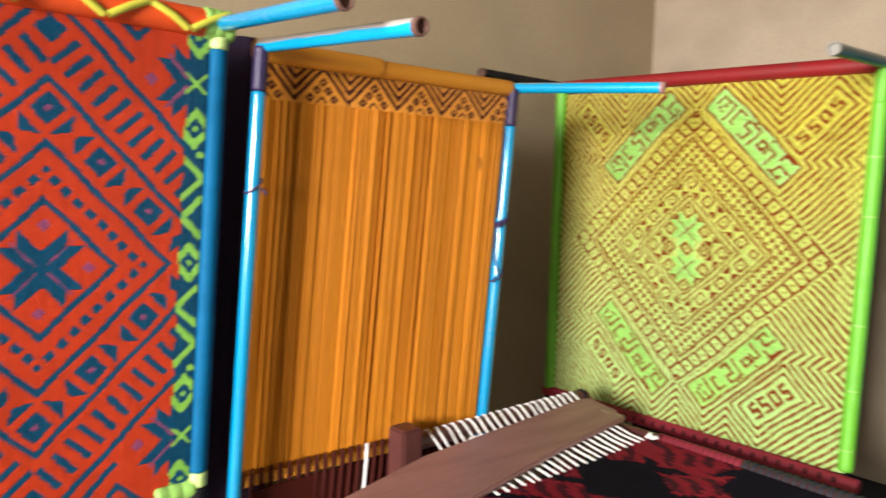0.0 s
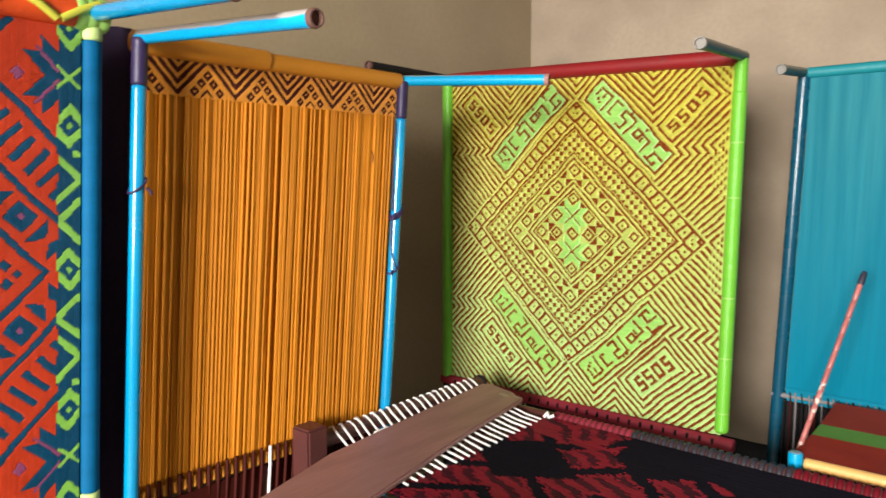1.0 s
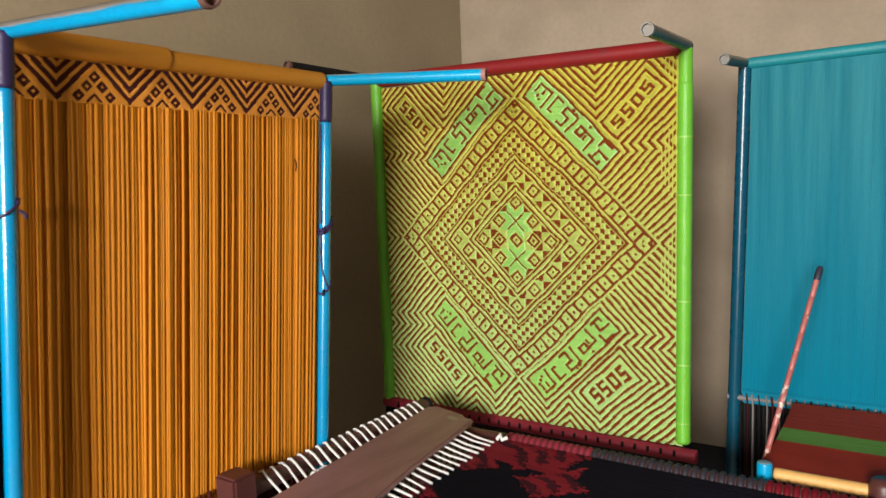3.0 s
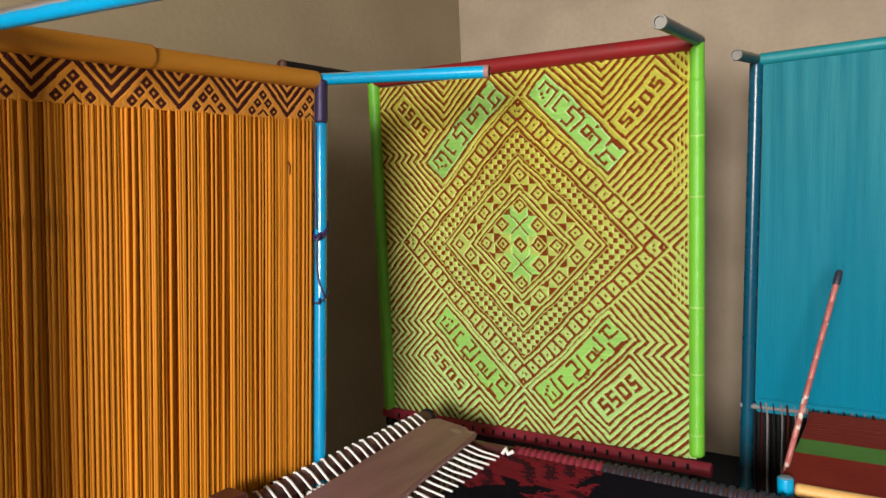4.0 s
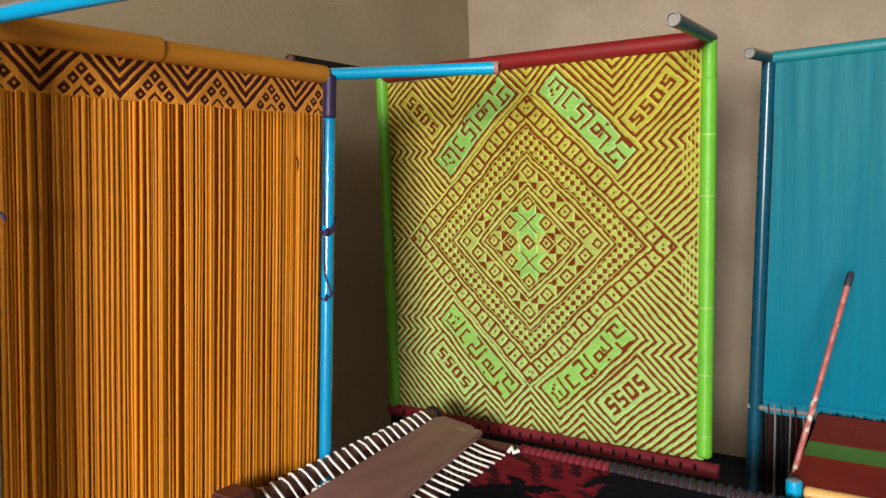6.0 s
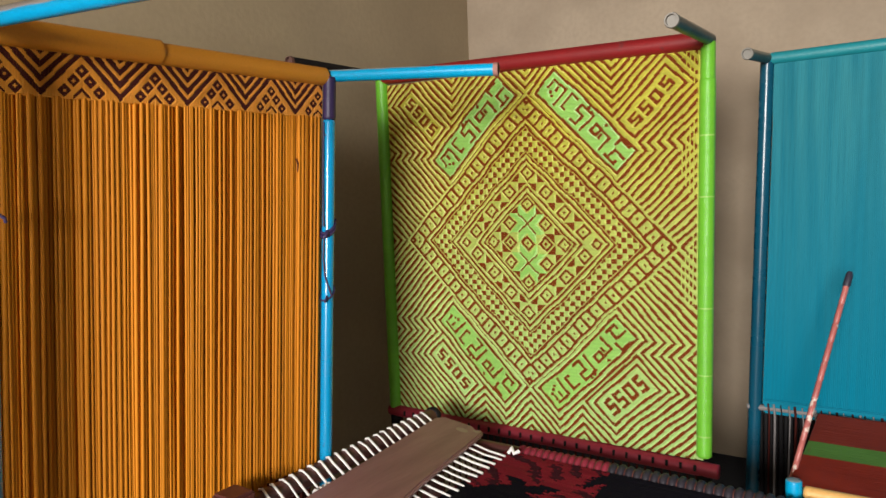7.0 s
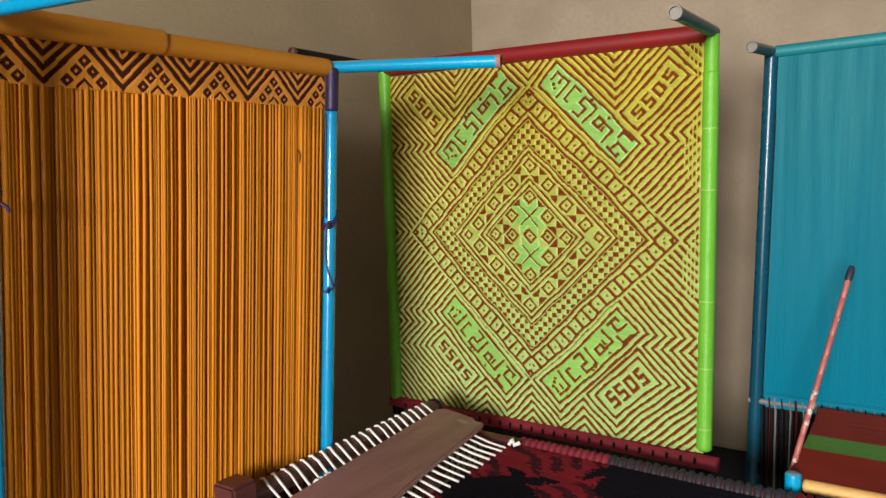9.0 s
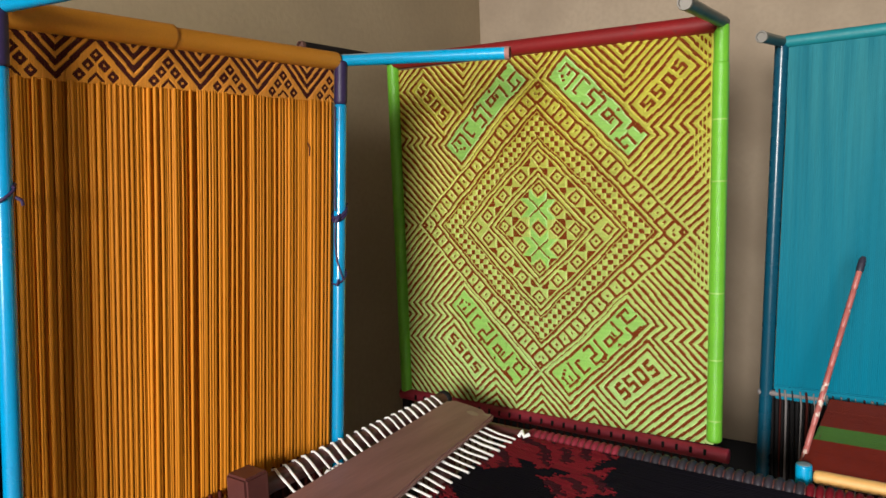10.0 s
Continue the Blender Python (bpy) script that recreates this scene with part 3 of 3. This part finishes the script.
def star(ca, cb):
    """Eight-pointed star: petals, and the thin lines between them."""
    m, n = np.maximum(np.abs(A - ca), np.abs(B - cb)), np.minimum(np.abs(A - ca), np.abs(B - cb))
    return (n < 0.039) & (m < n + 0.030), (m - n < 0.0045) & (m < 0.050) & (m > 0.008)


petals, veins = star(0, 0)
teal |= petals
mag |= veins & (A > B)
for ca, cb in ((0, 0.075), (0.075, 0)):
    mag |= (np.abs(A - ca) + np.abs(B - cb)) < 0.011
# plain lines, dotted ring, ring of eyes and pinwheels, ring of bars
for lo, hi in ((0.111, 0.126), (0.207, 0.222), (0.315, 0.330), (0.451, 0.467)):
    teal |= (sd >= lo) & (sd < hi)
teal |= (np.abs(sd - 0.167) < 0.0105) & (np.abs(((ed / 0.0385) % 1.0) - 0.5) < 0.31)
for k in range(4):
    e0 = -0.272 + 0.174 * k
    ca, cb = (0.272 + e0) / 2, (0.272 - e0) / 2
    q = np.abs(A - ca) + np.abs(B - cb)
    teal |= q < 0.029
    mag |= q < 0.007
    p, q = A - (ca + 0.0435), B - (cb - 0.0435)
    teal |= (np.abs(p) + np.abs(q) < 0.037) & (p * q < -0.00002) & (sd > 0.222) & (sd < 0.320)
teal |= (sd > 0.352) & (sd < 0.430) & (((ed / 0.044) % 1.0) < 0.41)
teal |= (A + np.abs(B - 0.405)) < 0.022
far = sd >= 0.467
vee = B - 0.365 - np.abs(A - 0.140)
teal |= far & (A < 0.25) & (vee > -0.012) & (((vee + 0.012) / 0.048) % 1.0 < 0.34)
# half stars at the border
STAR_A, STAR_B = 0.245, 0.340
around = np.abs(A - STAR_A) + np.abs(B - STAR_B)
teal &= ~((around < 0.135) & (sd > 0.470) & (A < 0.225))
petals, veins = star(STAR_A, STAR_B)
teal |= petals
eye = np.abs(A - (STAR_A - 0.074)) + np.abs(B - STAR_B)
mag |= eye < 0.012
edge = np.abs(U_) > 0.211
teal |= edge
mag = np.where(edge & (np.abs(U_) > 0.222), False, mag | (veins & (A < STAR_A)))
# lime border figures
w = np.abs(U_) - 0.2295


def hoop(cb):
    q = np.abs(w) * 1.25 + np.abs(B - cb)
    return ((q > 0.021) & (q < 0.041)) | (q < 0.007)


def chevron(cb, way):
    return (np.abs(np.abs(B - cb) - (way * w + 0.0175) * 1.05) < 0.0085) & (np.abs(B - cb) < 0.044)


lime |= hoop(0.0) | hoop(0.255) | hoop(0.425) | chevron(0.086, 1) | chevron(0.160, -1)
lime |= (np.abs(B - 0.205) < 0.006) & (np.abs(w - 0.010) < 0.006)
lime |= (np.abs(np.abs(B - STAR_B) - np.abs(w)) < 0.004) & (np.abs(B - STAR_B) < 0.022)
lime &= (np.abs(w) < 0.0185) & (U_ > 0)
rgrid = np.where(lime, 2, np.where(mag, 3, np.where(teal, 1, 0)))


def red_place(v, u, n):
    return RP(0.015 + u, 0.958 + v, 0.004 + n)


weave(redcot, rgrid.T, (RC, RC), red_place, {0: M_SCARLET, 1: M_TEALC, 2: M_LIMEPALE, 3: M_MAGENTA}, height=0.0014, jitter=0.04,
      names={0: "scarlet_cord_weave", 1: "petrol_cord_weave", 2: "lime_cord_weave", 3: "magenta_cord_weave"})
bm = bmesh.new()
bm.faces.new([bm.verts.new(RP(a, z, 0.0)) for a, z in ((0.01, 0.958), (0.735, 0.958), (0.735, 1.85), (0.01, 1.85))])
bmesh.ops.solidify(bm, geom=bm.faces[:], thickness=0.003)
part("backing", bm, M_SCARLET, redcot)
# lime zigzag bound over the end rail
for k in range(11):
    u = 0.02 + k * 0.066
    up = k % 2 == 0
    part("binding", sweep([RP(u, 1.842 if up else 1.878, 0.0235 if up else 0.021), RP(u + 0.03, 1.862, 0.0275), RP(u + 0.06, 1.878 if up else 1.842, 0.021 if up else 0.0235)], 0.0072, 6), M_YLIME, redcot, "lime zigzag cord binding")
part("corner_binding", pipe(RP(0.705, 1.862, 0.0), RP(0.758, 1.862, 0.0), 0.029, segs=20, dents=2), M_LIME, redcot, "lime cord binding")
part("corner_binding", pipe(RP(0.66, 0.955, 0.0), RP(0.73, 0.955, 0.0), 0.018, segs=20, dents=2), M_LIME, redcot, "lime cord binding")
part("tension_bar", pipe(RP(0.0, 0.945, 0.0), RP(0.66, 0.945, 0.0), 0.016), M_SCARLET, redcot)
for k in range(30):
    a = 0.02 + k * 0.024
    part("tension_cord", sweep([RP(a, 0.94, 0.006), RP(a, 0.5, 0.0), RP(a, 0.05, 0.0)], 0.004, 5), M_BROWN, redcot)

# rippled dark sheet, added to darken the gap between the cots
bm = bmesh.new()
cols_, rows_ = 40, 14
vg = [[bm.verts.new((0.10 + 0.012 * math.sin(i * 0.9) + 0.006 * math.sin(i * 2.3 + j * 0.4), -1.95 + 0.0215 * i, 0.02 + 1.85 * j / rows_)) for i in range(cols_)] for j in range(rows_ + 1)]
for j in range(rows_):
    for i in range(cols_ - 1):
        bm.faces.new((vg[j][i], vg[j][i + 1], vg[j + 1][i + 1], vg[j + 1][i]))
bmesh.ops.solidify(bm, geom=bm.faces[:], thickness=0.006)
solid("blanket", bm, M_GAP_DARK, "dark violet sheet added to darken the gap between cots", "blanket", smooth=True)

# turquoise cot
BP = flat_place((1.006, 0.4, 0), (1, 0, 0), (0, -1, 0), sh=0.033, vref=1.85)
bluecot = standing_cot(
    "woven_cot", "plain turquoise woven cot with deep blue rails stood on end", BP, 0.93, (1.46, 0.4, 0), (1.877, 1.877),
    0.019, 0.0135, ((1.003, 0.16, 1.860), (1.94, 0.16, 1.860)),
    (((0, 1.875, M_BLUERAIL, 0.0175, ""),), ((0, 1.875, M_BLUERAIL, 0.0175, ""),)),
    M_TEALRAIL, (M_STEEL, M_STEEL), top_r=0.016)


def blue_place(u, v, n):
    return BP(0.02 + v, 0.930 + u, 0.004 - n)


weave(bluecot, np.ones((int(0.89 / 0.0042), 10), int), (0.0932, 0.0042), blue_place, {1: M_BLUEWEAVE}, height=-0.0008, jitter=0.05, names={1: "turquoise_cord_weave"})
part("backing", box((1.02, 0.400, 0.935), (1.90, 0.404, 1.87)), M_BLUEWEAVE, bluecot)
part("tension_bar", pipe((0.955, 0.395, 0.918), (1.90, 0.395, 0.930), 0.0085), M_GREYC, bluecot, "pale grey tension bar")
# Near-opaque black cords added to stand in for the shade behind the tension cords
shade_cords = bmesh.new()
for k in range(70):
    x = 0.99 + k * 0.0128
    lathe(shade_cords, (x, 0.408, 0.05), (x, 0.408, 0.93), [(0.0062, 0), (0.0066, 0.4), (0.0062, 0.88)], 6)
tagged(part("rear_cord_web", shade_cords, M_BLACK, bluecot, "added black cords standing in for shade behind the cot"), kind="stuff")
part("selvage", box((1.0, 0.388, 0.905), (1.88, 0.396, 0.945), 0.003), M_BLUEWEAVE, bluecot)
for k in range(52):
    x = 1.012 + k * 0.0167 + rng.uniform(-0.004, 0.004)
    part("tension_cord", sweep([(x, 0.384, 0.935), (x + 0.004, 0.380, 0.90), (x + rng.uniform(-0.006, 0.006), 0.39, 0.72), (x, 0.395, 0.05)], (0.0026, 0.0034, 0.0018)[k % 3], 6),
         (M_BROWN, M_GREYC, M_BLACK, M_GREYC)[k % 4], bluecot)

# ---- lying cots ----
LAID = "cots lying flat in a stack"


# dark timber cot with crimson and black weave
CX0, CX1, CY0, CY1 = 0.297, 2.15, -0.885, -0.215
cot = thing("timber_cot", (1.2, -0.55, 0.0), "dark timber cot with crimson and black weave, white end cords", "cot", LAID)
bar_end = part("end_rail", pipe((CX0 - 0.004, CY0, 0.964), (CX0 - 0.004, CY1 + 0.010, 0.964), 0.020, segs=18), M_POST, cot)
part("rail_cap", lathe(bmesh.new(), (CX0 - 0.004, CY1 - 0.004, 0.964), (CX0 - 0.004, CY1 + 0.016, 0.964), [(0.0205, 0), (0.0232, 0.003), (0.0232, 0.014), (0.0205, 0.019), (0.012, 0.020)], 20), M_BLACK, bar_end, "soot black rail end")
part("end_rail", pipe((CX1, CY0, 0.935), (CX1, CY1, 0.935), 0.021, segs=18), M_POST, cot)
part("side_rail", pipe((CX0, CY1, 0.908), (CX1, CY1, 0.908), 0.019, segs=18), M_POST, cot)
part("side_rail", pipe((CX0, CY0, 0.900), (CX1, CY0, 0.900), 0.021, segs=18), M_POST, cot)


def turned_post(x, y, top, r, parent):
    return part("leg", lathe(bmesh.new(), (x, y, 0.0), (x, y, top), [
        (r * 0.7, 0), (r * 0.85, 0.02), (r * 0.75, 0.12), (r * 0.95, 0.3), (r * 0.7, 0.36), (r, 0.45), (r, top - 0.03), (r * 0.93, top - 0.01), (r * 0.7, top)], 20), M_POST, parent)


part("leg", lathe(bmesh.new(), (CX0 - 0.008, CY1 - 0.005, 0.0), (CX0 - 0.008, CY1 - 0.005, 0.950), [
    (0.02, 0), (0.025, 0.02), (0.021, 0.12), (0.028, 0.3), (0.02, 0.36), (0.029, 0.45), (0.029, 0.90), (0.025, 0.91), (0.0285, 0.92), (0.0285, 0.942), (0.026, 0.947), (0.012, 0.950)], 20), M_POST, cot)
turned_post(CX1, CY0, 0.98, 0.03, cot)
turned_post(CX1, CY1, 0.98, 0.03, cot)
bm = box((CX0 - 0.026, CY0 - 0.012, 0.0), (CX0 + 0.034, CY0 + 0.045, 1.012), 0.005)
part("leg", bm, M_POST, cot, "square dark timber post", smooth=False)


def sag(x, y):
    tx, ty = (x - 0.53) / (CX1 - 0.53), (y - CY0) / (CY1 - CY0)
    return 0.922 - 0.05 * max(0.0, math.sin(math.pi * min(max(ty, 0), 1))) * min(1.0, 0.08 + max(0.0, math.sin(math.pi * min(max(tx, 0.0), 1.0))))


ncol, nrow = int(1.56 / 0.006), int(0.62 / 0.005)
X_, Y_ = np.meshgrid(0.53 + (np.arange(ncol) + 0.5) * 0.006, CY0 + 0.025 + (np.arange(nrow) + 0.5) * 0.005)
X_ = X_ + np.random.default_rng(5).normal(0.0, 0.004, (nrow, 1)) + np.random.default_rng(6).normal(0.0, 0.004, X_.shape)
p, q = np.abs(((X_ - 0.86 + 0.20) % 0.40) - 0.20), np.abs(Y_ - (CY0 + CY1) / 2)
s = p * 0.95 + q
hook = np.sin((X_ * 0.8 + Y_) * 2 * math.pi / 0.062 + 1.6 * np.sin((X_ - Y_) * 26.0)) > 0.15
band = ((s + 0.02) / 0.17) % 1.0
blk = band < 0.25
wine = (band > 0.36) & (band < 0.90) & hook
blk |= (X_ > 0.80) & (Y_ > CY1 - 0.15 - 0.03 * np.sin(X_ * 23.0))
blk |= (np.abs(X_ - 0.64) * 0.9 + np.abs(Y_ + 0.50)) < 0.13
blk &= ~((X_ < 0.76) & (Y_ > CY1 - 0.14))


def dark_place(u, v, n):
    x, y = 0.53 + u, CY0 + 0.025 + v
    return Vector((x, y, sag(x, y) + n))


weave(cot, np.where(blk, 0, np.where(wine, 2, 1)), (0.006, 0.005), dark_place, {0: M_NAVY, 1: M_CRIMSON, 2: M_WINE}, height=0.0018, names={0: "black_cord_weave", 1: "crimson_cord_weave", 2: "wine_cord_weave"})
bm = bmesh.new()
gv = [[bm.verts.new(dark_place(1.56 * i / 20, 0.62 * j / 10, -0.003)) for i in range(21)] for j in range(11)]
for j in range(10):
    for i in range(20):
        bm.faces.new((gv[j][i], gv[j][i + 1], gv[j + 1][i + 1], gv[j + 1][i]))
part("backing", bm, M_NAVY, cot)
# cord wound round the far side rail, in coloured stretches
x = 0.555
while x < CX1 - 0.05:
    m = M_PINKRAIL if x < 0.785 else M_CHARCOAL if x < 1.15 else M_CRIMSON
    wid = 0.019 if m is M_CHARCOAL else 0.0165
    part("rail_wrap", lathe(bmesh.new(), (x, CY1, 0.908), (x + wid * 0.9, CY1, 0.908), [(0.0185, 0), (0.0235, wid * 0.2), (0.0245, wid * 0.45), (0.0235, wid * 0.7), (0.0185, wid * 0.9)], 16), m, cot)
    x += wid
# white end cords from the end rail to the weave
yv = CY0 + 0.085
while yv < CY1 - 0.045:
    pts = [(CX0 - 0.010, yv + 0.006, 0.9845), (CX0 - 0.002, yv + 0.005, 0.9872), (CX0 + 0.014, yv + 0.003, 0.980), (CX0 + 0.05, yv, 0.956), (0.50, yv - 0.004, 0.925), (0.55, yv - 0.008 - rng.uniform(0, 0.006), sag(0.55, yv) + 0.004)]
    part("end_cord", sweep([(x + rng.uniform(-0.002, 0.002), y + rng.uniform(-0.0025, 0.0025), z) for x, y, z in pts], rng.uniform(0.0024, 0.0031), 7), M_WHITE, cot)
    if yv < CY0 + 0.36:
        part("lower_cord", sweep([(CX0 + 0.03, yv + 0.012, 0.925), (CX0 + 0.06, yv + 0.010, 0.925), (0.40, yv + 0.006, 0.915)], 0.0034, 6), M_WHITE, cot)
    yv += 0.0268
part("cord_knot", sweep([(0.548, CY1 - 0.045, 0.926), (0.556, CY1 - 0.04, 0.938), (0.566, CY1 - 0.05, 0.93), (0.575, CY1 - 0.04, 0.934)], 0.005, 7), M_WHITE, cot, "knotted white cord end")
part("cord_coil", sweep([(0.36 + 0.012 * math.cos(t), CY0 + 0.17 + 0.002 * t, 0.955 + 0.012 * math.sin(t)) for t in np.linspace(0, 22, 60)], 0.0032, 6), M_WHITE, cot, "coil of white cord")

# the timber cot stands on the posts; a plank lies across its cords
def plank_top(x, y):
    return (x, y, 0.978 - 0.18 * (x - 0.328))


bm = bmesh.new()
outline = [(0.329, -0.252), (0.345, -0.228), (0.425, -0.220), (0.440, -0.232), (0.456, -0.222), (0.463, -0.245), (0.495, -0.533), (0.547, -0.86), (0.602, -1.22), (0.455, -1.24), (0.376, -0.876)]
bm.faces.new([bm.verts.new(plank_top(*p)) for p in outline])
bmesh.ops.recalc_face_normals(bm, faces=bm.faces[:])
r_ = bmesh.ops.extrude_face_region(bm, geom=bm.faces[:])
bmesh.ops.translate(bm, verts=[g for g in r_["geom"] if isinstance(g, bmesh.types.BMVert)], vec=(0, 0, -0.014))
bmesh.ops.bevel(bm, geom=bm.edges[:], offset=0.004, segments=2, affect='EDGES')
bmesh.ops.recalc_face_normals(bm, faces=bm.faces[:])
plank = solid("plank", bm, M_WOOD, "worn brown timber plank laid across white cot cords", "plank")
bm = bmesh.new()
for x, y, r0 in ((0.418, -0.262, 0.011), (0.447, -0.243, 0.006)):
    c = Vector(plank_top(x, y)) + Vector((0, 0, 0.0004))
    bm.faces.new([bm.verts.new(c + Vector((r0 * 1.5 * math.cos(t), r0 * math.sin(t), -0.27 * r0 * math.cos(t)))) for t in np.linspace(0, 2 * math.pi, 11)[:-1]])
part("chip", bm, M_CHIP, plank, "pale bare chips in the timber")

# striped cot
SX0, SX1, SY0, SY1, SZ = 1.14, 2.6, -0.155, 0.345, 0.925
st = thing("striped_cot", (1.85, 0.1, 0.0), "low cot with brick red and green striped weave and peach rail", "cot", LAID)
part("front_rail", pipe((SX0 + 0.03, SY0, SZ), (SX1, SY0, SZ), 0.0135, segs=18), M_PEACH, st, "peach cord wrapped rail")
part("back_rail", pipe((SX0, SY1 + 0.012, SZ - 0.006), (SX1, SY1 + 0.012, SZ - 0.006), 0.014, segs=18), M_UMBER, st)
part("end_rail", pipe((SX0 + 0.01, SY0, SZ - 0.012), (SX0 + 0.01, SY1, SZ - 0.012), 0.013, segs=18), M_BRICK, st)
for x, y in ((SX0 + 0.012, SY0), (SX1, SY0), (SX0 + 0.012, SY1 + 0.01), (SX1, SY1)):
    lg = part("leg", pipe((x, y, 0.0), (x, y, SZ - 0.02), 0.017, segs=18), M_BLUERAIL, st)
    if y == SY0:
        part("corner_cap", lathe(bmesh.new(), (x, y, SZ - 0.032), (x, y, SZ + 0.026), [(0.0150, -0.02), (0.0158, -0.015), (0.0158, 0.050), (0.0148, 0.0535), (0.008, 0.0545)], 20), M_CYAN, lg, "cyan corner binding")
nr = int((SY1 - SY0) / 0.0045)
sg = np.zeros((nr, 60), int)
for j in range(nr):
    y = SY0 + j * 0.0045
    sg[j, :] = 0 if y < 0.055 else (1 if y < 0.155 else 2)
cwid = (SX1 - SX0) / 60


def stripe_place(u, v, n):
    t = v / (SY1 - SY0)
    return Vector((SX0 + u, SY0 + v, SZ + 0.012 - 0.012 * math.sin(math.pi * t) + n))


weave(st, sg, (cwid, 0.0045), stripe_place, {0: M_BRICK, 1: M_LEAF, 2: M_UMBER}, height=0.0012, names={0: "brick_cord_weave", 1: "green_cord_weave", 2: "brown_cord_weave"})
bm = bmesh.new()
gv = [[bm.verts.new(stripe_place((SX1 - SX0) * i / 4, (SY1 - SY0) * j / 12, -0.002)) for i in range(5)] for j in range(13)]
for j in range(12):
    for i in range(4):
        bm.faces.new((gv[j][i], gv[j][i + 1], gv[j + 1][i + 1], gv[j + 1][i]))
part("backing", bm, M_BRICK, st)
for k in range(22):
    x = SX0 + 0.06 + k * 0.03
    part("fringe_cord", sweep([(x, SY0 - 0.012, SZ - 0.012), (x + 0.002, SY0 - 0.014, SZ - 0.05), (x, SY0 - 0.006, SZ - 0.30)], 0.0042, 6), M_PEACH if k % 2 else M_BROWN, st)

turned_post(1.37, SY0 - 0.004, 0.955, 0.028, st)

# taped stick leaning on the striped cot
stick = thing("stick", (1.135, -0.06, 0.94), "thin stick wound with pink tape and a dark grip", "stick")
p0, p1 = Vector((1.134, -0.062, 0.905)), Vector((1.226, 0.147, 1.345))
part("shaft", pipe(p0, p0.lerp(p1, 0.92), 0.0062, segs=12, dents=9), M_PINK, stick)
part("grip", lathe(bmesh.new(), p0.lerp(p1, 0.915), p1, [(0.0068, 0), (0.0080, 0.005), (0.0078, 0.028), (0.0050, 0.036)], 12), M_GLOSSBLK, stick, "dark wrapped grip")
